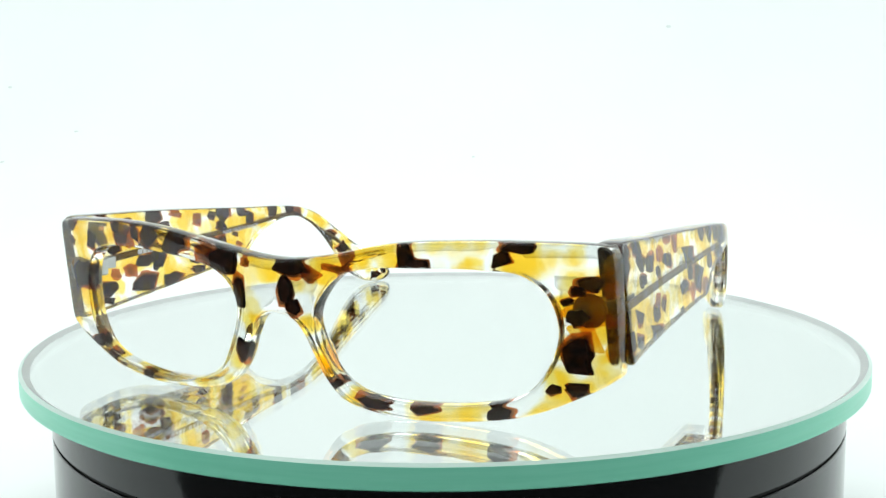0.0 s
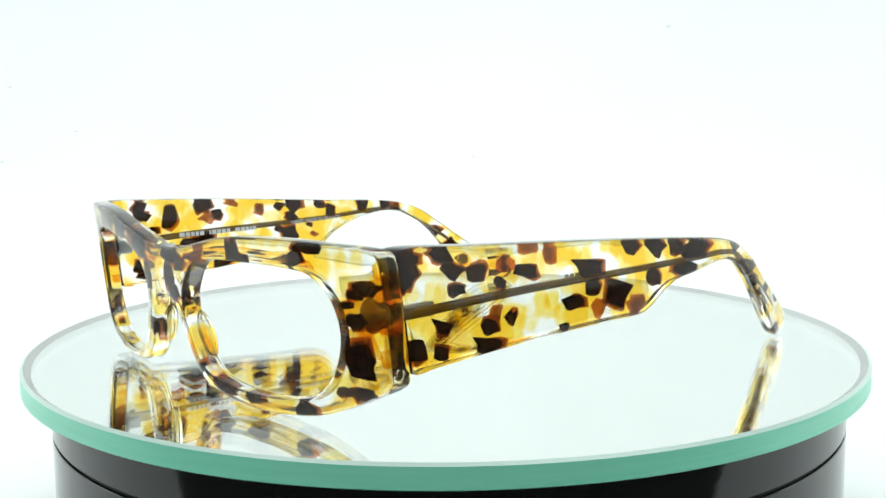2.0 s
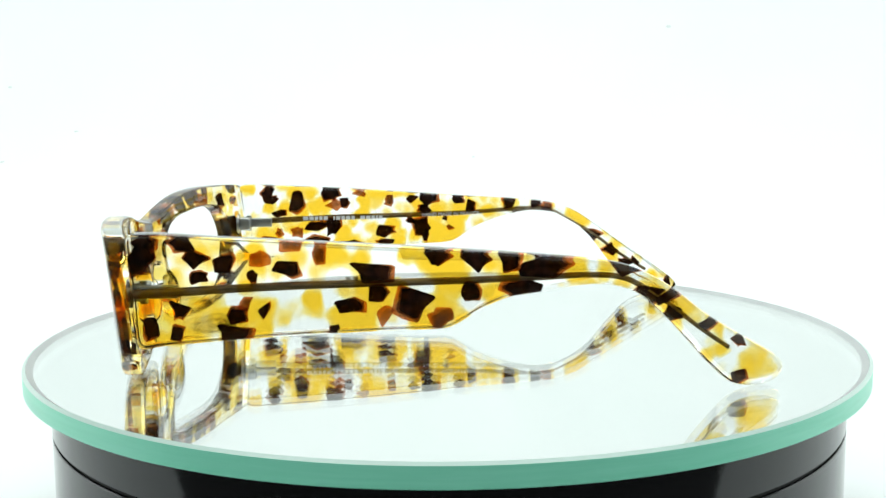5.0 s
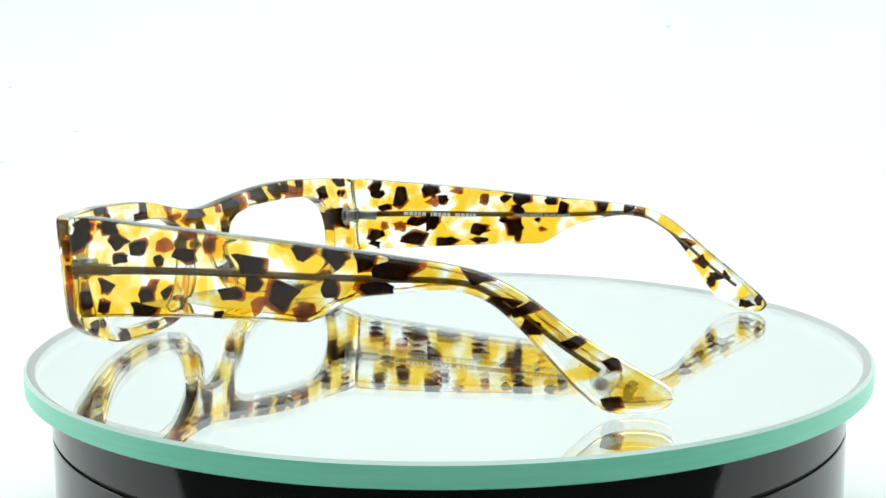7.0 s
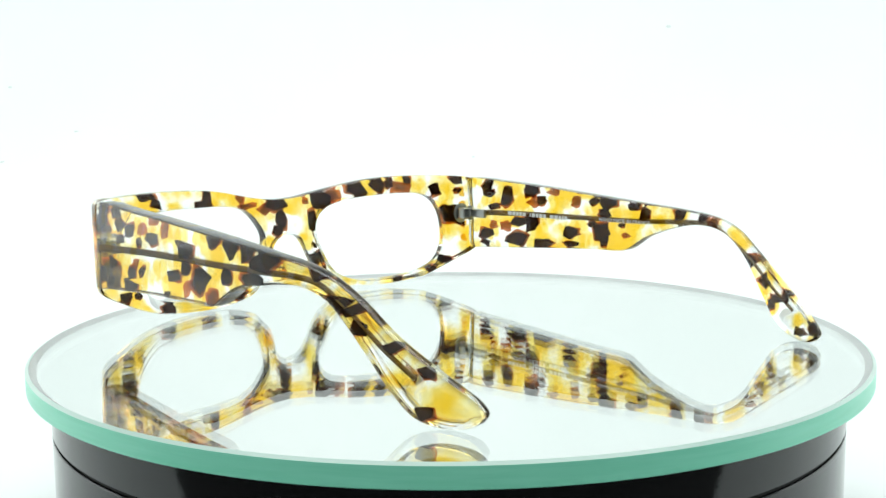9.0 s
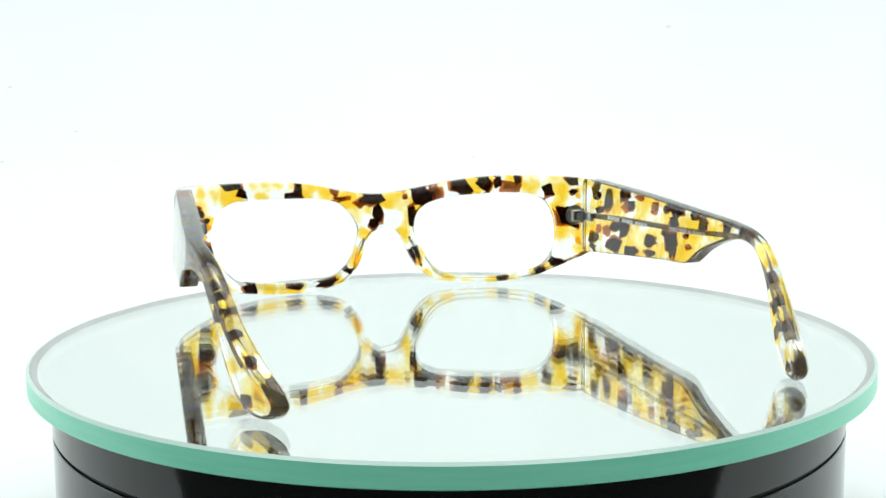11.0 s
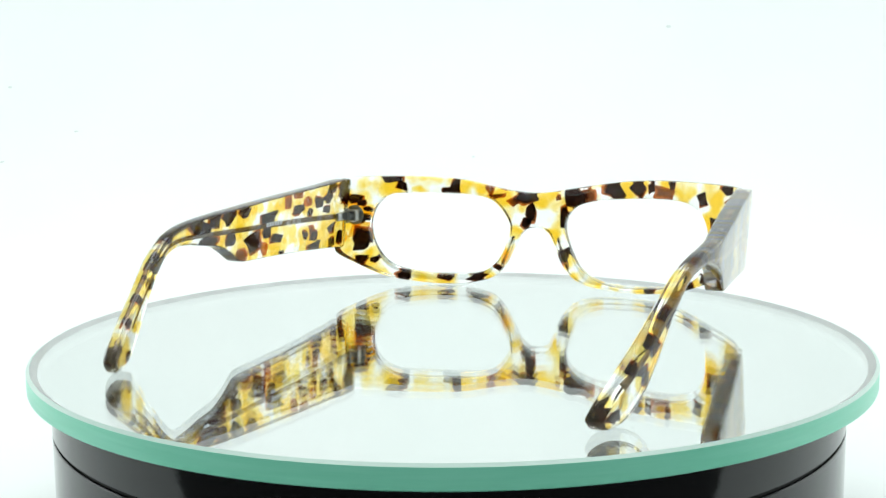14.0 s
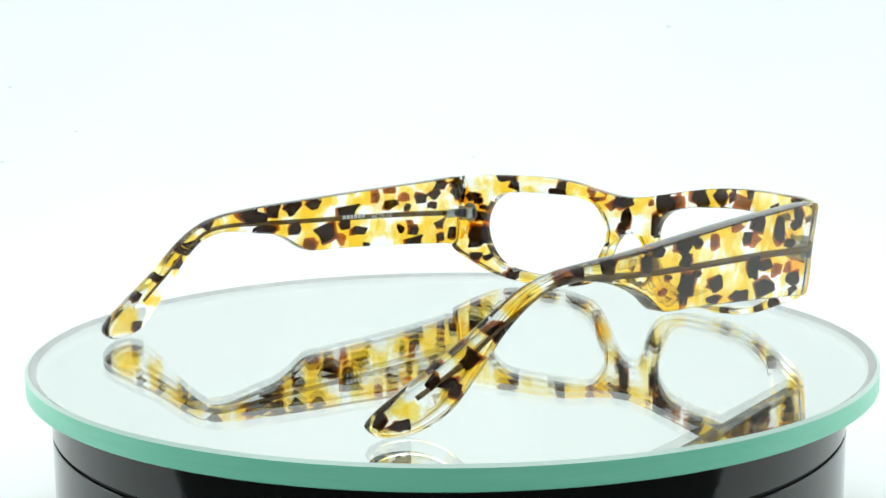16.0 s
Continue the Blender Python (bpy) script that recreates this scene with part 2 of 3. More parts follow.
def flecks(spots, loops, depth, place, bevel, parent, rng, browns, ambers=()):
    """Angular chips cast into the sheet: (u, v, width, height) in millimetres."""
    def sits(q, room):
        return inside(q, loops[0]) and gap_to(q, loops[0]) > room and all(not inside(q, l) and gap_to(q, l) > room for l in loops[1:])

    def half(q, deep):
        b = bevel(q.x)
        x = min(b, min(gap_to(q, l) for l in loops))
        deep *= 1.0 - 0.62 * min(1.0, max(0.0, (q.x - 25) / 12)) if len(loops) == 1 else 1.0
        return max(0.1, min(deep * depth, depth / 2 - b + math.sqrt(max(0.0, b * b - (b - x) ** 2)) - 0.1))

    for k, (u, v, w, h) in enumerate(spots):
        mid = Vector((u, v))
        if not sits(mid, 0.3):
            continue
        n = rng.choice((4, 4, 5, 5, 6))
        turn = rng.uniform(0, 6.28)
        full = []
        for i in range(n):
            a = turn + 2 * math.pi * (i + rng.uniform(-0.34, 0.34)) / n
            c, s = math.cos(a), math.sin(a)
            r = rng.uniform(0.86, 1.24) / max(abs(c) ** 4 + abs(s) ** 4, 1e-6) ** 0.25
            full.append(Vector((0.55 * w * r * c, 0.55 * h * r * s)))
        # some sides are broken, in or out; the corners are worn a little
        broken = []
        for i, c in enumerate(full):
            broken += [c, (c + full[(i + 1) % n]) / 2 * rng.choice((0.76, 0.94, 1.0, 1.0, 1.1))]
        corners = []
        for i, c in enumerate(broken):
            before, after = broken[i - 1], broken[(i + 1) % len(broken)]
            corners += [c.lerp(before, 0.13), c.lerp(after, 0.13)]
        n = len(corners)
        amber = k in ambers
        deep = rng.uniform(0.17, 0.28)
        dark = rng.uniform(0.45, 0.62) if k in browns else 1.0
        # the dye is thick at the heart and on most of the sides, thin along the rest
        thin = rng.uniform(0, 6.28)
        bm = bmesh.new()
        dye = bm.verts.layers.float.new("dye")
        faces = []
        for face in (-1, 1):
            rings = []
            for shell in (1.09, 0.84, 0.50):
                ring = []
                for c in corners:
                    s = shell
                    q = mid + c * s
                    while s > 0.1 and not sits(q, 0.10):
                        s -= 0.05
                        q = mid + c * s
                    if face < 0:
                        q = mid + (q - mid) * 0.94
                    vert = bm.verts.new(Vector(place(*q, face * half(q, deep))) * 0.001)
                    side = 0.5 + 0.5 * math.cos(math.atan2(c.y, c.x) - thin)
                    vert[dye] = dark * (0.85 - 0.75 * side if shell > 1 else 1.15 - 0.5 * side * side if shell > 0.8 else 1.2)
                    ring.append(vert)
                rings.append(ring)
            heart = bm.verts.new(Vector(place(*mid, face * half(mid, deep))) * 0.001)
            heart[dye] = 1.2 * dark
            for a, b in zip(rings, rings[1:]):
                for i in range(n):
                    bm.faces.new((a[i], a[(i + 1) % n], b[(i + 1) % n], b[i]))
            for i in range(n):
                bm.faces.new((rings[2][i], rings[2][(i + 1) % n], heart))
            faces.append(rings[0])
        low, high = faces
        for i in range(n):
            bm.faces.new((low[i], low[(i + 1) % n], high[(i + 1) % n], high[i]))
        bmesh.ops.recalc_face_normals(bm, faces=bm.faces[:])
        part("fleck", bm, AMBER if amber else TORTOISE, parent, smooth=False)


# ---- setting ----
def backdrop():
    """White paper on the added dark board, swept up behind the turntable."""
    line = [(-0.115, 0.0), (0.45, 0.0)]
    line += [(0.45 + 0.5 * math.sin(radians(a)), 0.5 - 0.5 * math.cos(radians(a))) for a in range(5, 91, 5)]
    line += [(0.95, 2.2)]
    bm = bmesh.new()
    rows = []
    for off in (0.0, -0.002):
        rows.append([[bm.verts.new((x, y - off, z + off)) for y, z in line] for x in (-1.8, 1.8)])
    for (a, b), turn in ((rows[0], False), (rows[1], True)):
        for i in range(len(line) - 1):
            q = (a[i], b[i], b[i + 1], a[i + 1])
            bm.faces.new(q[::-1] if turn else q)
    ob = part("backdrop", bm, PAPER)
    return tagged(ob, "seamless white paper swept up behind the turntable", "backdrop", kind="structure")


backdrop()


# dust on the camera's sensor, imitated by small grey marks on the paper
def speck(x, y, z, slope, size):
    bm = bmesh.new()
    bmesh.ops.create_uvsphere(bm, u_segments=10, v_segments=6, radius=1, matrix=Matrix.Translation((x, y, z)) @ Matrix.Rotation(radians(slope), 4, "X") @ Matrix.Diagonal((size, size * 0.8, 0.0004, 1)))
    return tagged(part("dust_speck", bm, SPECK), "tiny grey mark set on the paper in place of sensor dust", "speck", "dust specks on the paper")


speck(0.2195, 0.836, 0.1825, 52, 0.0024)
speck(-0.3353, 0.7318, 0.0872, 33, 0.0019)
speck(0.0234, 0.693, 0.0634, 27, 0.0015)
speck(-0.4129, 0.7833, 0.1279, 42, 0.0020)
speck(-0.388, 0.6912, 0.0624, 27, 0.0020)
# unseen dark board, added so the black base mirrors darkness in front
table = part("table", box_mesh((0, -0.25, -0.023), (3.6, 2.4, 0.04), 0.004), BOARD_DARK)
# low board added out of view, so the acetate mirrors less light
dark_board = part("wall_behind", box_mesh((0, -1.50, 0.20), (3.6, 0.08, 0.40), 0.004), BOARD_DARK)
tagged(dark_board, "unseen low dark board behind the camera, added to darken reflections", "wall", kind="structure")
tagged(table, "unseen dark board under the paper, added to darken the base's reflections", "table", kind="structure")


# ---- turntable ----
def turntable():
    base = new("turntable")
    part("body", lathe([(0, 0), (0.0960, 0), (0.0968, 0.0008), (0.0968, 0.0386), (0.0966, 0.0388), (0, 0.0388)]), BLACK, base)
    # this ring fills the open gap; its matt black replaces the shade there
    part("gap_ring", lathe([(0, 0.0389), (0.0962, 0.0389), (0.0962, 0.0396), (0, 0.0396)]), GROOVE, base, "matt black ring filling the gap below the platter, dark for its shade")
    for o in base.children:
        flat_shading(o, 30)
    tagged(base, "round black glossy turntable base with a ring gap", "turntable")
    top = new("platter")
    top.location = (0, 0, 0.0397)
    part("disc", lathe([(0, 0), (0.0966, 0), (0.0968, 0.0002), (0.0968, 0.0095), (0.0964, 0.0100), (0, 0.0100)]), BLACK, top)
    for o in top.children:
        flat_shading(o, 30)
    tagged(top, "black glossy platter turning on the turntable base", "platter")
    return top


platter = turntable()
PLATE_R, PLATE_T = 0.10255, 0.0049


def mirror_plate():
    r, t = PLATE_R, PLATE_T
    ob = part("mirror_plate", lathe([(0, 0), (r - 0.0008, 0), (r, -0.0005), (r, -t + 0.0003), (r - 0.0005, -t), (0, -t)], 256, [0, 1, 2, 2, 3]), [GLASS, BEVEL, EDGE, SILVER])
    flat_shading(ob, 15)
    # lining added inside the glass so the far edge looks pale, not green
    lining = bmesh.new()
    bmesh.ops.create_cone(lining, cap_ends=False, segments=256, radius1=r - 0.0024, radius2=r - 0.00085, depth=t - 0.00004, matrix=Matrix.Translation((0, 0, -t / 2)))
    part("frosted_rim", lining, ADDED_LINING, ob, "added pale lining that hides the green edge seen through the glass")
    return tagged(ob, "round mirror plate with a thick green ground glass edge", "mirror")


plate_ob = mirror_plate()

# ---- eyeglasses ----
glasses = new("eyeglasses")
tagged(glasses, "chunky yellow, clear and dark tortoiseshell acetate eyeglasses standing open", "eyeglasses")
FRONT_T, TEMPLE_T = 4.3, 4.7


def front_at(u, v, d):
    """The front's sheet: bowed forward at the bridge, its lower edge set back."""
    y = -76.5 + 0.0027 * (u - 5.3) ** 2 + 0.1 * (32 - v) + d
    end = min(1.0, max(0.0, (abs(u + 0.5) - 58) / 6)) ** 2
    return (u - math.copysign(0.8 * end * (0.5 - d / FRONT_T), u), y, v)


def front_round(u):
    return 0.7


def temple_round(u):
    """Edges soften towards the ear ends."""
    return 0.5 + 0.95 * min(1.0, max(0.0, (u - 5) / 30))


def taper(u):
    """The temples thin out towards the ear ends."""
    return 1.0 - 0.22 * min(1.0, max(0.0, (u + 10) / 45))


def temple_l_at(u, v, d):
    bend = 11.2 * (max(u - 15, 0) / 45) ** 1.7
    return (61.9 + 0.03 * (u + 65) - 0.09 * (v - 22) - bend + d * taper(u), u, v)


def temple_r_at(u, v, d):
    bend = 12.3 * (max(u - 15, 0) / 55) ** 1.7
    return (-65.7 - 0.03 * (u + 58) - 0.06 * (v - 22) + bend + d * taper(u), u, v)


FRONT_LINE = [(63.4, 32.8), (62.9, 33.8), (61.8, 34.3), (46, 34.9), (36.5, 34.8), (27, 34.3), (20.8, 33.5), (15, 32.2), (8, 30.8), (1, 30.1), (-6, 30.5), (-13.3, 31.8), (-29, 34.3), (-38, 35.0), (-46, 35.1), (-65.2, 34.0), (-66.3, 33.5), (-66.8, 32.6),
              (-66.8, 22), (-66.4, 11.9), (-66.0, 10.8), (-65.1, 10.0), (-59.5, 7.4), (-47.5, 2.5), (-41.5, 1.6), (-34, 1.0), (-17.7, 2.4), (-13.3, 4.9), (-10.0, 9.2), (-7.9, 14.2), (-5.6, 18.0), (-2.3, 19.3), (1.2, 18.8), (3.5, 17.0),
              (5.9, 12.4), (8.6, 7.0), (12.1, 3.2), (19.3, 1.1), (28.3, 0.4), (44.2, 1.8), (50.8, 3.7), (57, 6.5), (62.9, 9.5), (63.9, 10.5), (64.2, 11.8), (64.0, 22)]
LENS_L = [(53.4, 18.7), (51.6, 25.2), (47.2, 28.8), (40.4, 29.6), (30, 29.6), (19.1, 29.1), (12.8, 27.4), (8.7, 23.2), (6.9, 19.2), (7.8, 14.2), (10.6, 8.6), (14.8, 5.1), (21.1, 3.7), (30.1, 3.5), (38.9, 4.2), (46.6, 6.4), (51.2, 11.5)]
LENS_R = [(-11.1, 19.6), (-11.9, 23.2), (-15.1, 26.4), (-22.2, 28.5), (-31, 29.3), (-41.5, 29.7), (-49.2, 29.0), (-53.4, 26.7), (-55.7, 22.6), (-56.4, 17.0), (-55.7, 11.8), (-53.0, 7.2), (-49.0, 4.9), (-41.5, 3.3), (-31, 2.7), (-22.2, 3.8), (-16.8, 6.8), (-13.3, 12.5)]
TEMPLE_L_LINE = [(-65.4, 33.5), (-64.8, 34.1), (-46, 33.3), (-24, 32.1), (0, 30.6), (16.5, 29.4), (26, 28.4), (33.5, 26.7), (41.2, 22.8), (50.5, 15.8), (61.4, 9.1), (66.9, 5.6), (68.3, 3.5), (66.8, 1.4), (61.8, 0.3), (55.8, 1.5), (51, 5.4), (44.6, 12.4), (39.4, 17.7),
                 (34.5, 21.5), (28.5, 23.3), (22.5, 23.3), (15, 22.2), (8.6, 21.2), (3.6, 19.1), (-0.4, 16.7), (-2.6, 15.6), (-5, 15.3), (-13, 15.1), (-36, 14.1), (-58, 12.5), (-62.8, 12.0), (-63.4, 12.6), (-64.4, 23)]
TEMPLE_R_LINE = [(-60.8, 33.3), (-60.2, 33.8), (-45, 33.4), (-25.6, 32.3), (-7, 30.9), (11, 29.5), (25, 28.6), (35.5, 27.4), (42.6, 25.0), (48.8, 20.9), (56.6, 15.2), (65, 9.4), (71.4, 4.5), (72.6, 2.7), (71.0, 0.8), (67.5, 0.2), (63.0, 0.9), (57.8, 3.8), (53.0, 9.4),
                 (46.3, 18.0), (39.2, 23.3), (30.4, 25.0), (20, 23.2), (11.4, 20.0), (6.6, 16.9), (4.6, 15.8), (1, 15.3), (-7, 15.0), (-25, 13.7), (-54, 11.4), (-58.1, 11.1), (-58.7, 11.8), (-59.7, 22)]

SPOTS_FRONT_LEFT = [(46.4, 33.8, 5.2, 2.0), (43.8, 31.6, 3.2, 4.1), (44.1, 29.6, 4.6, 1.4), (26.9, 30.4, 5.9, 2.6), (25.7, 32.0, 2.6, 4.0), (14.1, 31.0, 2.8, 4.3), (12.0, 28.9, 5.1, 2.0), (6.6, 27.2, 4.0, 3.2), (2.0, 28.4, 6.3, 4.9), (0.2, 23.7, 3.1, 5.0), (2.1, 20.4, 3.3, 3.2),
                    (58.5, 27.5, 4.0, 2.6), (56.1, 26.1, 2.3, 2.4), (54.6, 24.2, 1.9, 1.6), (56.3, 21.0, 3.2, 2.6), (55.7, 14.6, 5.4, 6.2), (55.6, 7.8, 3.4, 3.4), (51.8, 7.5, 2.1, 2.0), (42.3, 2.9, 4.2, 2.3), (27.8, 2.2, 4.5, 2.0), (17.2, 2.9, 6.5, 2.6), (10.7, 5.9, 2.9, 2.2)]
SPOTS_FRONT_RIGHT = [(-15.1, 28.8, 6.1, 5.2), (-19.1, 29.9, 3.9, 4.3), (-10.9, 23.4, 2.6, 5.4), (-26.7, 31.4, 5.8, 5.5), (-34.6, 32.1, 4.5, 6.0), (-38.5, 32.5, 2.1, 3.3), (-42.4, 31.9, 6.9, 3.2), (-45.0, 33.8, 1.9, 2.1), (-54.5, 29.6, 3.2, 4.0), (-62.2, 29.4, 2.3, 2.2), (-61.9, 32.8, 4.6, 2.1),
                     (-60.3, 21.3, 6.1, 7.1), (-57.8, 23.5, 2.3, 3.0), (-56.9, 6.6, 5.2, 3.0), (-51.5, 4.4, 4.0, 2.4), (-39.3, 2.1, 3.1, 2.0), (-10.9, 10.4, 2.5, 4.7), (-8.8, 28.9, 1.6, 1.6)]
SPOTS_FRONT_END = [(61.9, 31.0, 1.0, 2.8), (61.9, 26.6, 1.0, 2.4), (61.8, 20.6, 1.0, 2.6), (61.8, 15.0, 1.0, 2.8), (-63.5, 29.0, 1.0, 2.8), (-63.5, 24.4, 1.0, 2.6), (-63.4, 18.8, 1.0, 2.4), (-63.3, 13.8, 1.0, 2.6), (58.6, 23.6, 8.0, 9.0), (57.6, 17.6, 7.0, 5.0)]
SPOTS_LEFT_TOP = [(-62.1, 32.2, 4.1, 2.7), (-62.6, 28.9, 4.6, 5.1), (-55.3, 32.2, 4.7, 2.6), (-52.3, 29.3, 4.8, 4.1), (-51.5, 25.8, 3.4, 2.3), (-46.5, 28.4, 3.8, 3.1), (-41.2, 25.4, 1.8, 2.3), (-39.4, 29.0, 3.3, 2.8), (-34.2, 26.9, 5.0, 2.4), (-28.1, 30.0, 2.5, 3.8),
                  (-33.7, 31.4, 3.9, 1.9), (-17.4, 26.4, 8.3, 3.3), (-16.2, 22.2, 3.6, 2.8), (-4.4, 29.2, 4.9, 2.9), (2.7, 28.6, 5.6, 4.3), (9.4, 28.2, 4.1, 3.2), (17.2, 27.2, 9.2, 3.3), (1.6, 22.7, 3.1, 3.2), (11.1, 22.9, 7.7, 2.3)]
SPOTS_LEFT_LOW = [(-55.1, 19.5, 3.7, 3.7), (-61.2, 15.4, 2.9, 3.7), (-55.9, 14.9, 2.3, 3.1), (-44.4, 14.8, 6.7, 2.7), (-44.3, 17.9, 3.8, 3.2), (-38.7, 18.9, 2.2, 2.7), (-42.5, 20.4, 3.3, 2.3), (-21.6, 19.7, 5.3, 2.7), (-25.3, 15.2, 2.3, 1.3), (-15.2, 17.7, 3.0, 3.9),
                  (-9.6, 20.6, 6.3, 5.8), (-4.3, 17.2, 3.9, 3.4), (32.6, 26.3, 6.2, 3.4), (36.6, 20.8, 6.1, 2.9), (42.1, 16.4, 4.2, 3.4), (41.4, 20.3, 5.4, 2.4), (50.2, 14.0, 4.2, 2.8), (57.2, 9.8, 4.1, 2.2), (57.5, 2.6, 3.2, 2.2)]
SPOTS_RIGHT_TOP = [(-52.9, 31.0, 4.3, 4.8), (-51.1, 29.3, 2.8, 2.6), (-43.6, 28.2, 4.2, 6.9), (-33.5, 30.5, 5.3, 3.6), (-32.4, 27.3, 4.9, 3.2), (-28.9, 28.0, 3.1, 2.5), (-24.5, 31.0, 3.9, 2.1), (-15.0, 28.2, 2.5, 2.8), (-7.7, 28.8, 3.2, 2.0), (-2.5, 28.9, 5.5, 4.4),
                   (-4.3, 25.9, 3.6, 2.7), (6.5, 28.6, 3.1, 2.6), (10.3, 26.5, 2.6, 3.6), (-48.8, 25.0, 3.8, 2.2), (22.6, 27.3, 4.0, 2.6), (30.7, 26.9, 3.7, 2.5), (34.5, 26.0, 3.0, 1.9), (25.3, 24.6, 2.6, 1.2), (48.4, 17.0, 5.0, 3.4), (53.6, 12.9, 4.4, 3.2), (61.0, 9.6, 2.6, 2.6)]
SPOTS_RIGHT_LOW = [(-37.5, 20.9, 5.9, 2.9), (-32.3, 20.7, 4.9, 4.6), (-43.9, 19.0, 3.2, 2.9), (-49.3, 19.0, 2.4, 2.6), (-52.5, 16.2, 4.8, 3.3), (-52.8, 12.9, 3.4, 1.9), (-38.7, 15.4, 7.7, 4.3), (-27.2, 15.0, 7.0, 2.8), (-16.2, 18.8, 6.3, 3.5), (-16.7, 15.6, 4.6, 1.9),
                   (-4.8, 20.0, 5.2, 5.1), (-4.2, 16.8, 2.4, 2.0), (4.1, 19.8, 2.7, 1.7), (2.2, 22.5, 1.6, 1.3), (-8.6, 22.3, 2.8, 1.7), (46.4, 18.6, 3.4, 1.8), (58.0, 9.0, 4.0, 2.0), (56.6, 7.6, 2.0, 3.2), (67.4, 2.4, 4.3, 2.2), (70.2, 3.6, 1.8, 2.6)]


def rod(points, place, heights, thick):
    """A flat wire along (u, v) knots, tapering from the first height to the last."""
    line = []
    pts = [Vector(points[0])] + [Vector(q) for q in points] + [Vector(points[-1])]
    for i in range(1, len(pts) - 2):
        a, b, c, d = pts[i - 1], pts[i], pts[i + 1], pts[i + 2]
        for k in range(8):
            s = k / 8
            line.append(0.5 * (2 * b + (c - a) * s + (2 * a - 5 * b + 4 * c - d) * s * s + (3 * b - a - 3 * c + d) * s ** 3))
    line.append(pts[-1])
    bm = bmesh.new()
    rings = []
    for i, q in enumerate(line):
        t = line[min(i + 1, len(line) - 1)] - line[max(i - 1, 0)]
        up = Vector((-t.y, t.x)).normalized()
        h = heights[0] + (heights[1] - heights[0]) * min(1, i / (0.8 * len(line)))
        ring = []
        for k in range(8):
            a = 2 * math.pi * (k + 0.5) / 8
            w = q + up * (h / 2 * 1.05 * math.sin(a))
            ring.append(bm.verts.new(Vector(place(w.x, w.y, thick / 2 * math.cos(a))) * 0.001))
        rings.append(ring)
    for a, b in zip(rings, rings[1:]):
        for k in range(8):
            bm.faces.new((a[k], a[(k + 1) % 8], b[(k + 1) % 8], b[k]))
    bm.faces.new(rings[0][::-1])
    bm.faces.new(rings[-1])
    bmesh.ops.recalc_face_normals(bm, faces=bm.faces[:])
    return bm


def cylinder(bm, at, radius, height, axis="z", steps=20):
    turn = {"z": Matrix(), "y": Matrix.Rotation(radians(90), 4, "X"), "x": Matrix.Rotation(radians(90), 4, "Y")}[axis]
    made = bmesh.ops.create_cone(bm, cap_ends=True, segments=steps, radius1=radius, radius2=radius, depth=height, matrix=Matrix.Translation(at) @ turn)
    edges = list({e for v in made["verts"] for e in v.link_edges if all(len(f.verts) == steps or len(f.verts) == 4 for f in e.link_faces) and any(len(f.verts) == steps for f in e.link_faces)})
    bmesh.ops.bevel(bm, geom=edges, offset=radius * 0.12, segments=2, affect="EDGES")


def slotted_block(center, size, wall):
    """A rounded block with a square slot sunk into its rear face."""
    bm = box_mesh((0, 0, 0), size)
    rear = max(bm.faces, key=lambda f: f.calc_center_median().y)
    bmesh.ops.inset_region(bm, faces=[rear], thickness=wall)
    for v in rear.verts:
        v.co.y -= size[1] * 0.6
    outer = [e for e in bm.edges if all(max(abs(v.co.x) / size[0], abs(v.co.z) / size[2]) > 0.49 for v in e.verts)]
    bmesh.ops.bevel(bm, geom=outer, offset=0.0005, segments=3, affect="EDGES", profile=0.5)
    bmesh.ops.translate(bm, verts=bm.verts[:], vec=center)
    return bm


def front():
    loops = [smooth_loop(FRONT_LINE, 5), smooth_loop(LENS_L, 5), smooth_loop(LENS_R, 5)]
    ob = part("front", plate(loops, FRONT_T, front_round, 2.0, front_at), ACETATE_FRONT, glasses, "clear acetate front with yellow blotches and dark flecks")
    flat_shading(ob, 40)
    flecks(SPOTS_FRONT_LEFT + SPOTS_FRONT_RIGHT + SPOTS_FRONT_END, loops, FRONT_T, front_at, front_round, ob, random.Random(5), (5, 6, 7, 23, 28, 39), range(40, 50))
    for side, u in ((1, 7.2), (-1, -11.0)):
        bm = bmesh.new()
        bmesh.ops.create_uvsphere(bm, u_segments=20, v_segments=12, radius=1)
        for v in bm.verts:
            x, y, z = v.co
            w = z * 5.0
            v.co = Vector(front_at(u + side * (0.36 * -w) + x * 1.1, 11.6 + w, FRONT_T / 2 + y * 2.0)) * 0.001
        part("nose_pad", bm, ACETATE_FRONT, ob, "moulded acetate nose pad")
    return ob


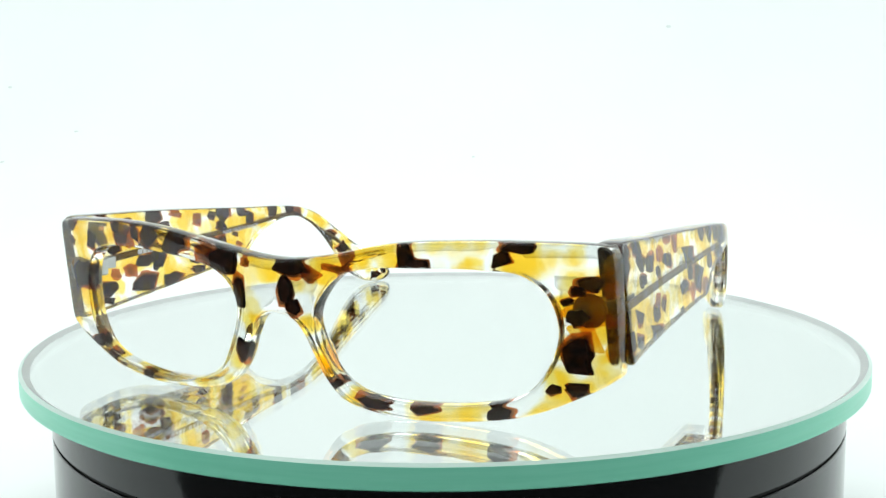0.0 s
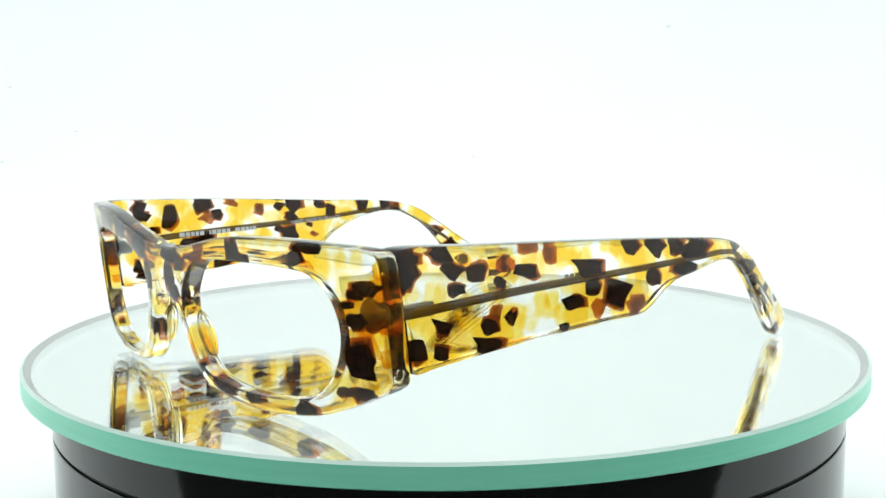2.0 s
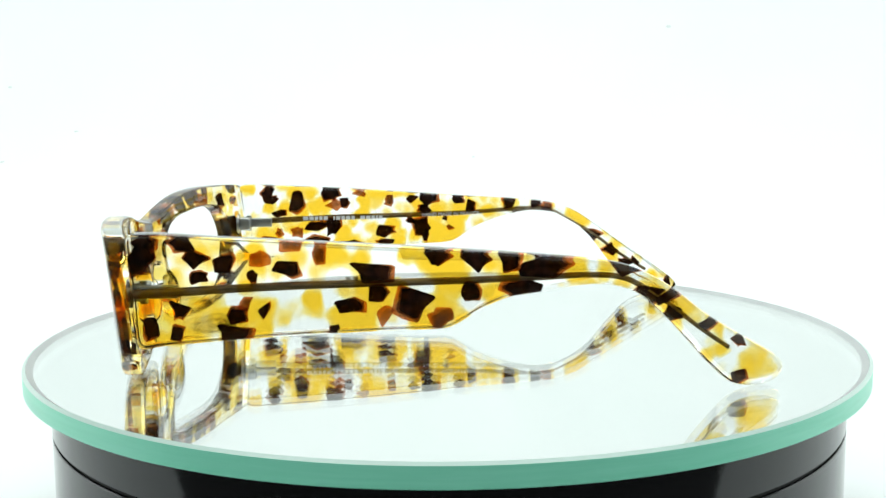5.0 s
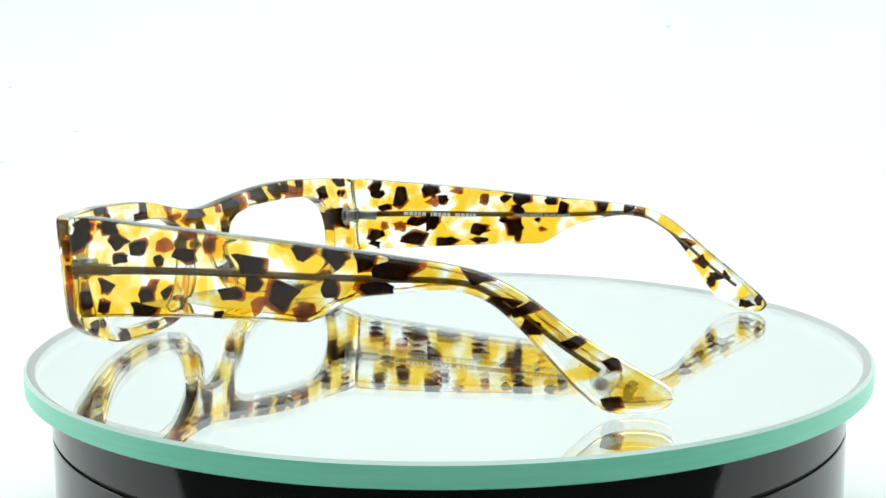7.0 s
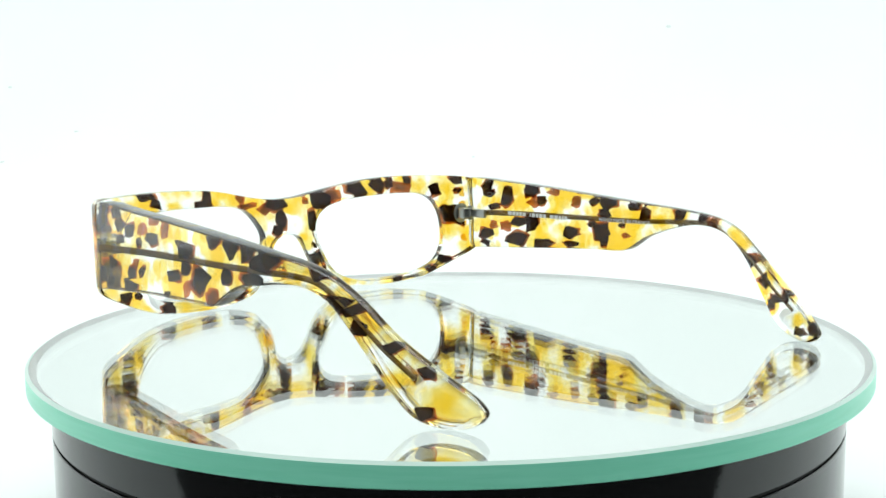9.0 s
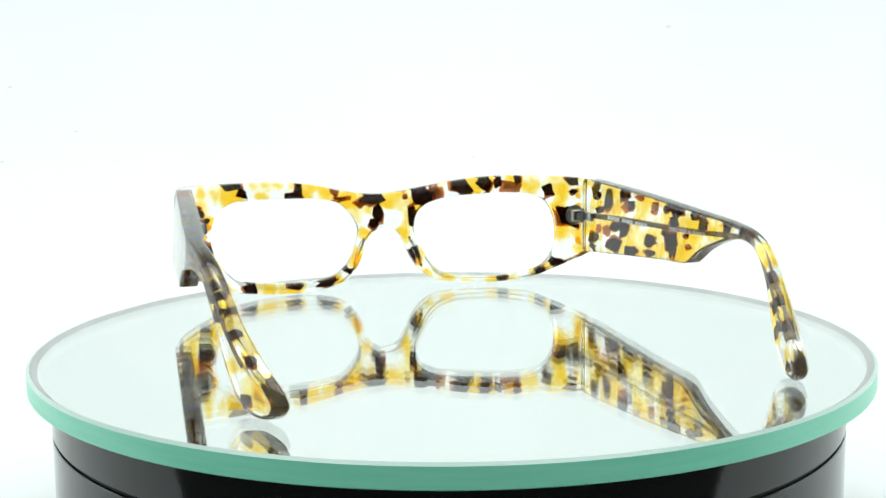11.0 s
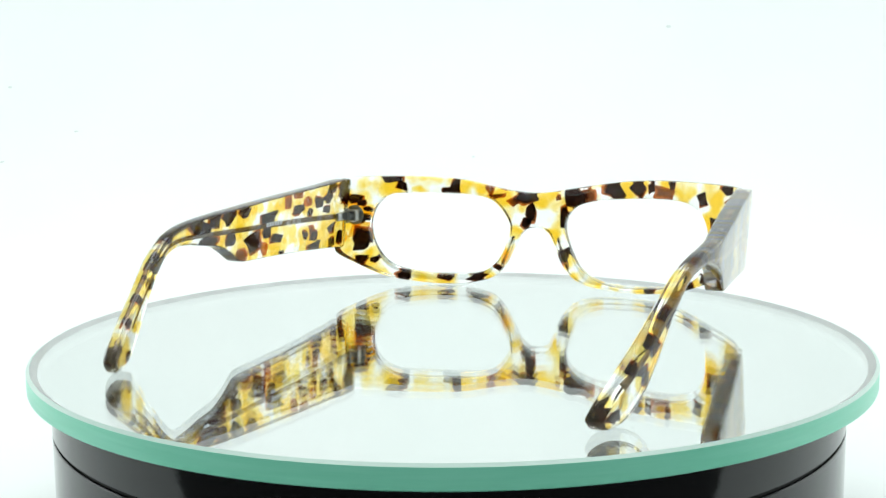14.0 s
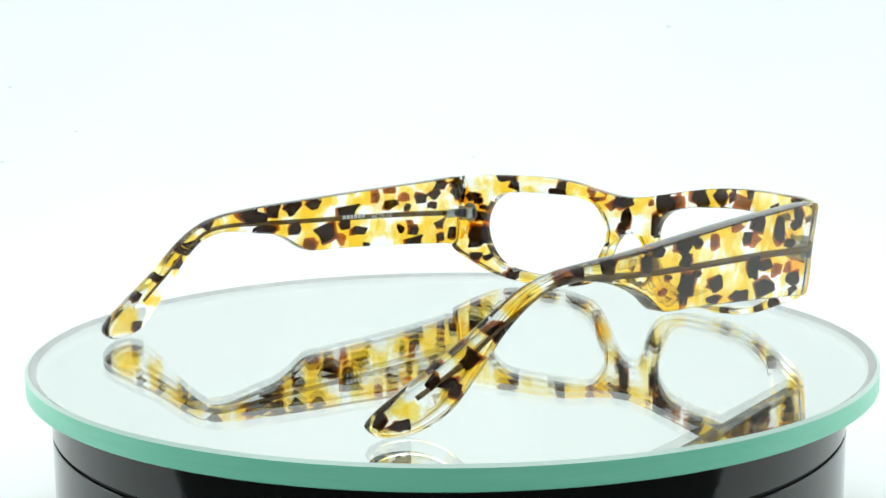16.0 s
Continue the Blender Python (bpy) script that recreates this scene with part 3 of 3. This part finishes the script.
def temple(line, place, spots, browns, seed, inner, wire, name_label):
    loops = [smooth_loop(line, 5)]
    ob = part("temple", plate(loops, TEMPLE_T, temple_round, 2.0, place), ACETATE_TEMPLE, glasses, name_label)
    flat_shading(ob, 40)
    flecks(spots, loops, TEMPLE_T, place, temple_round, ob, random.Random(seed), browns)
    part("core_wire", rod(wire, place, (1.9, 0.9), 1.0), WIRE, ob, "dark metal core wire inside the temple")
    # hinge: a round plate on the back of the front, a bracket with a slot, a leaf on the temple
    u0, v0 = line[-1][0], 22.4
    x, y, z = place(u0, v0, inner * (TEMPLE_T / 2 + 1.9))
    hinge = part("hinge", box_mesh(Vector(place(u0 + 4.6, v0 + 0.1, inner * (TEMPLE_T / 2 + 0.35))) * 0.001, (0.0014, 0.0078, 0.0027), 0.0003), STEEL, glasses, "steel hinge with a slotted bracket")
    back = front_at(x, z, FRONT_T / 2)[1]
    bm = bmesh.new()
    cylinder(bm, Vector((x, back + 0.25, z)) * 0.001, 0.0032, 0.0007, "y", 28)
    flat_shading(part("hinge_plate", bm, STEEL, hinge), 30)
    part("bracket", slotted_block(Vector((x, back + 2.3, z)) * 0.001, (0.0043, 0.0034, 0.0038), 0.0010), STEEL, hinge)
    bm = bmesh.new()
    cylinder(bm, Vector((x - inner * 1.3, back + 3.2, z)) * 0.001, 0.0008, 0.0046)
    flat_shading(part("screw", bm, STEEL, hinge), 30)
    return ob


temple_l = temple(TEMPLE_L_LINE, temple_l_at, SPOTS_LEFT_TOP + SPOTS_LEFT_LOW, (7, 9, 10, 25, 28, 30), 11, -1,
                  [(-64.4, 22.4), (-57, 22.7), (-41, 23.5), (-24, 24.0), (0, 24.5), (15, 25.0), (26, 25.2), (33.3, 23.9), (41.3, 18.9), (48, 13.6), (55.0, 8.7)],
                  "broad tortoiseshell acetate temple curving down to a rounded tip")
temple_r = temple(TEMPLE_R_LINE, temple_r_at, SPOTS_RIGHT_TOP + SPOTS_RIGHT_LOW, (4, 6, 7, 16, 23, 24, 33), 23, 1,
                  [(-59.0, 22.4), (-51, 22.8), (-31.6, 23.5), (-10.3, 23.9), (9.4, 24.4), (28.0, 25.6), (36, 25.0), (47.3, 18.6), (56, 12.0), (64.0, 7.0)],
                  "broad tortoiseshell acetate temple curving down to a rounded tip")
front_ob = front()


# ---- print on the inner faces ----
def lettering(text, size, parent, place, u, v, forward, inner):
    """Raised white print; forward is +1 where it runs towards the tip."""
    data = bpy.data.curves.new("print", "FONT")
    data.body, data.size, data.extrude = text, size, 0.02
    ob = bpy.data.objects.new("print", data)
    scene.collection.objects.link(ob)
    dg = bpy.context.evaluated_depsgraph_get()
    me = bpy.data.meshes.new_from_object(ob.evaluated_get(dg))
    bm = bmesh.new()
    bm.from_mesh(me)
    bpy.data.objects.remove(ob)
    bpy.data.curves.remove(data)
    bpy.data.meshes.remove(me)
    for w in bm.verts:
        w.co = Vector(place(u + forward * w.co.x, v + 0.012 * forward * w.co.x + w.co.y, inner * (TEMPLE_T / 2 + 0.035 + w.co.z))) * 0.001
    part("lettering", bm, PRINT, parent, "white printed lettering", smooth=False)


def bars(widths, height, parent, place, u, v, forward, inner):
    """Plain bars in place of a name."""
    bm = bmesh.new()
    for w in widths:
        if w > 0:
            corners = []
            for d in (0.02, 0.06):
                corners += [bm.verts.new(Vector(place(u + forward * a, v + b, inner * (TEMPLE_T / 2 + d))) * 0.001) for a, b in ((0, 0), (w, 0), (w, height), (0, height))]
            c = corners
            for f in ((0, 1, 2, 3), (7, 6, 5, 4), (0, 4, 5, 1), (1, 5, 6, 2), (2, 6, 7, 3), (3, 7, 4, 0)):
                bm.faces.new([c[i] for i in f])
        u += forward * (abs(w) + 0.35)
    bmesh.ops.recalc_face_normals(bm, faces=bm.faces[:])
    part("imprint", bm, PRINT, parent, "white printed bars", smooth=False)


bars([1.6, 1.3, 1.0, 1.0, 1.3, -1.0, 0.5, 1.3, 1.1, 1.3, 1.0, -1.0, 1.5, 1.3, 1.0, 0.6, 1.1], 1.15, temple_r, temple_r_at, -41.7, 22.9, 1, 1)
lettering("HAND MADE IN FRANCE", 1.6, temple_r, temple_r_at, -5.0, 23.5, 1, 1)
bars([1.2, 1.1, 1.0, 1.2, 1.1, 1.1], 1.2, temple_l, temple_l_at, -14.5, 23.9, -1, -1)
lettering("46\u25a120 105", 1.8, temple_l, temple_l_at, -25.5, 23.3, -1, -1)


# ---- what turns ----
def motions():
    steps = [i * 0.5 for i in range(33)]
    walk(glasses, [(t, pose(0, 0, GLASS_TOP, 0, 0, -24.3 - RATE * t)) for t in steps])
    walk(platter, [(t, pose(0, 0, 0.0397, 0, 0, -RATE * t)) for t in steps])
    walk(plate_ob, [(t, pose(0, 0, GLASS_TOP, 0, 0, -RATE * t) @ pose(-0.00084, 0.00005, 0)) for t in steps])


motions()
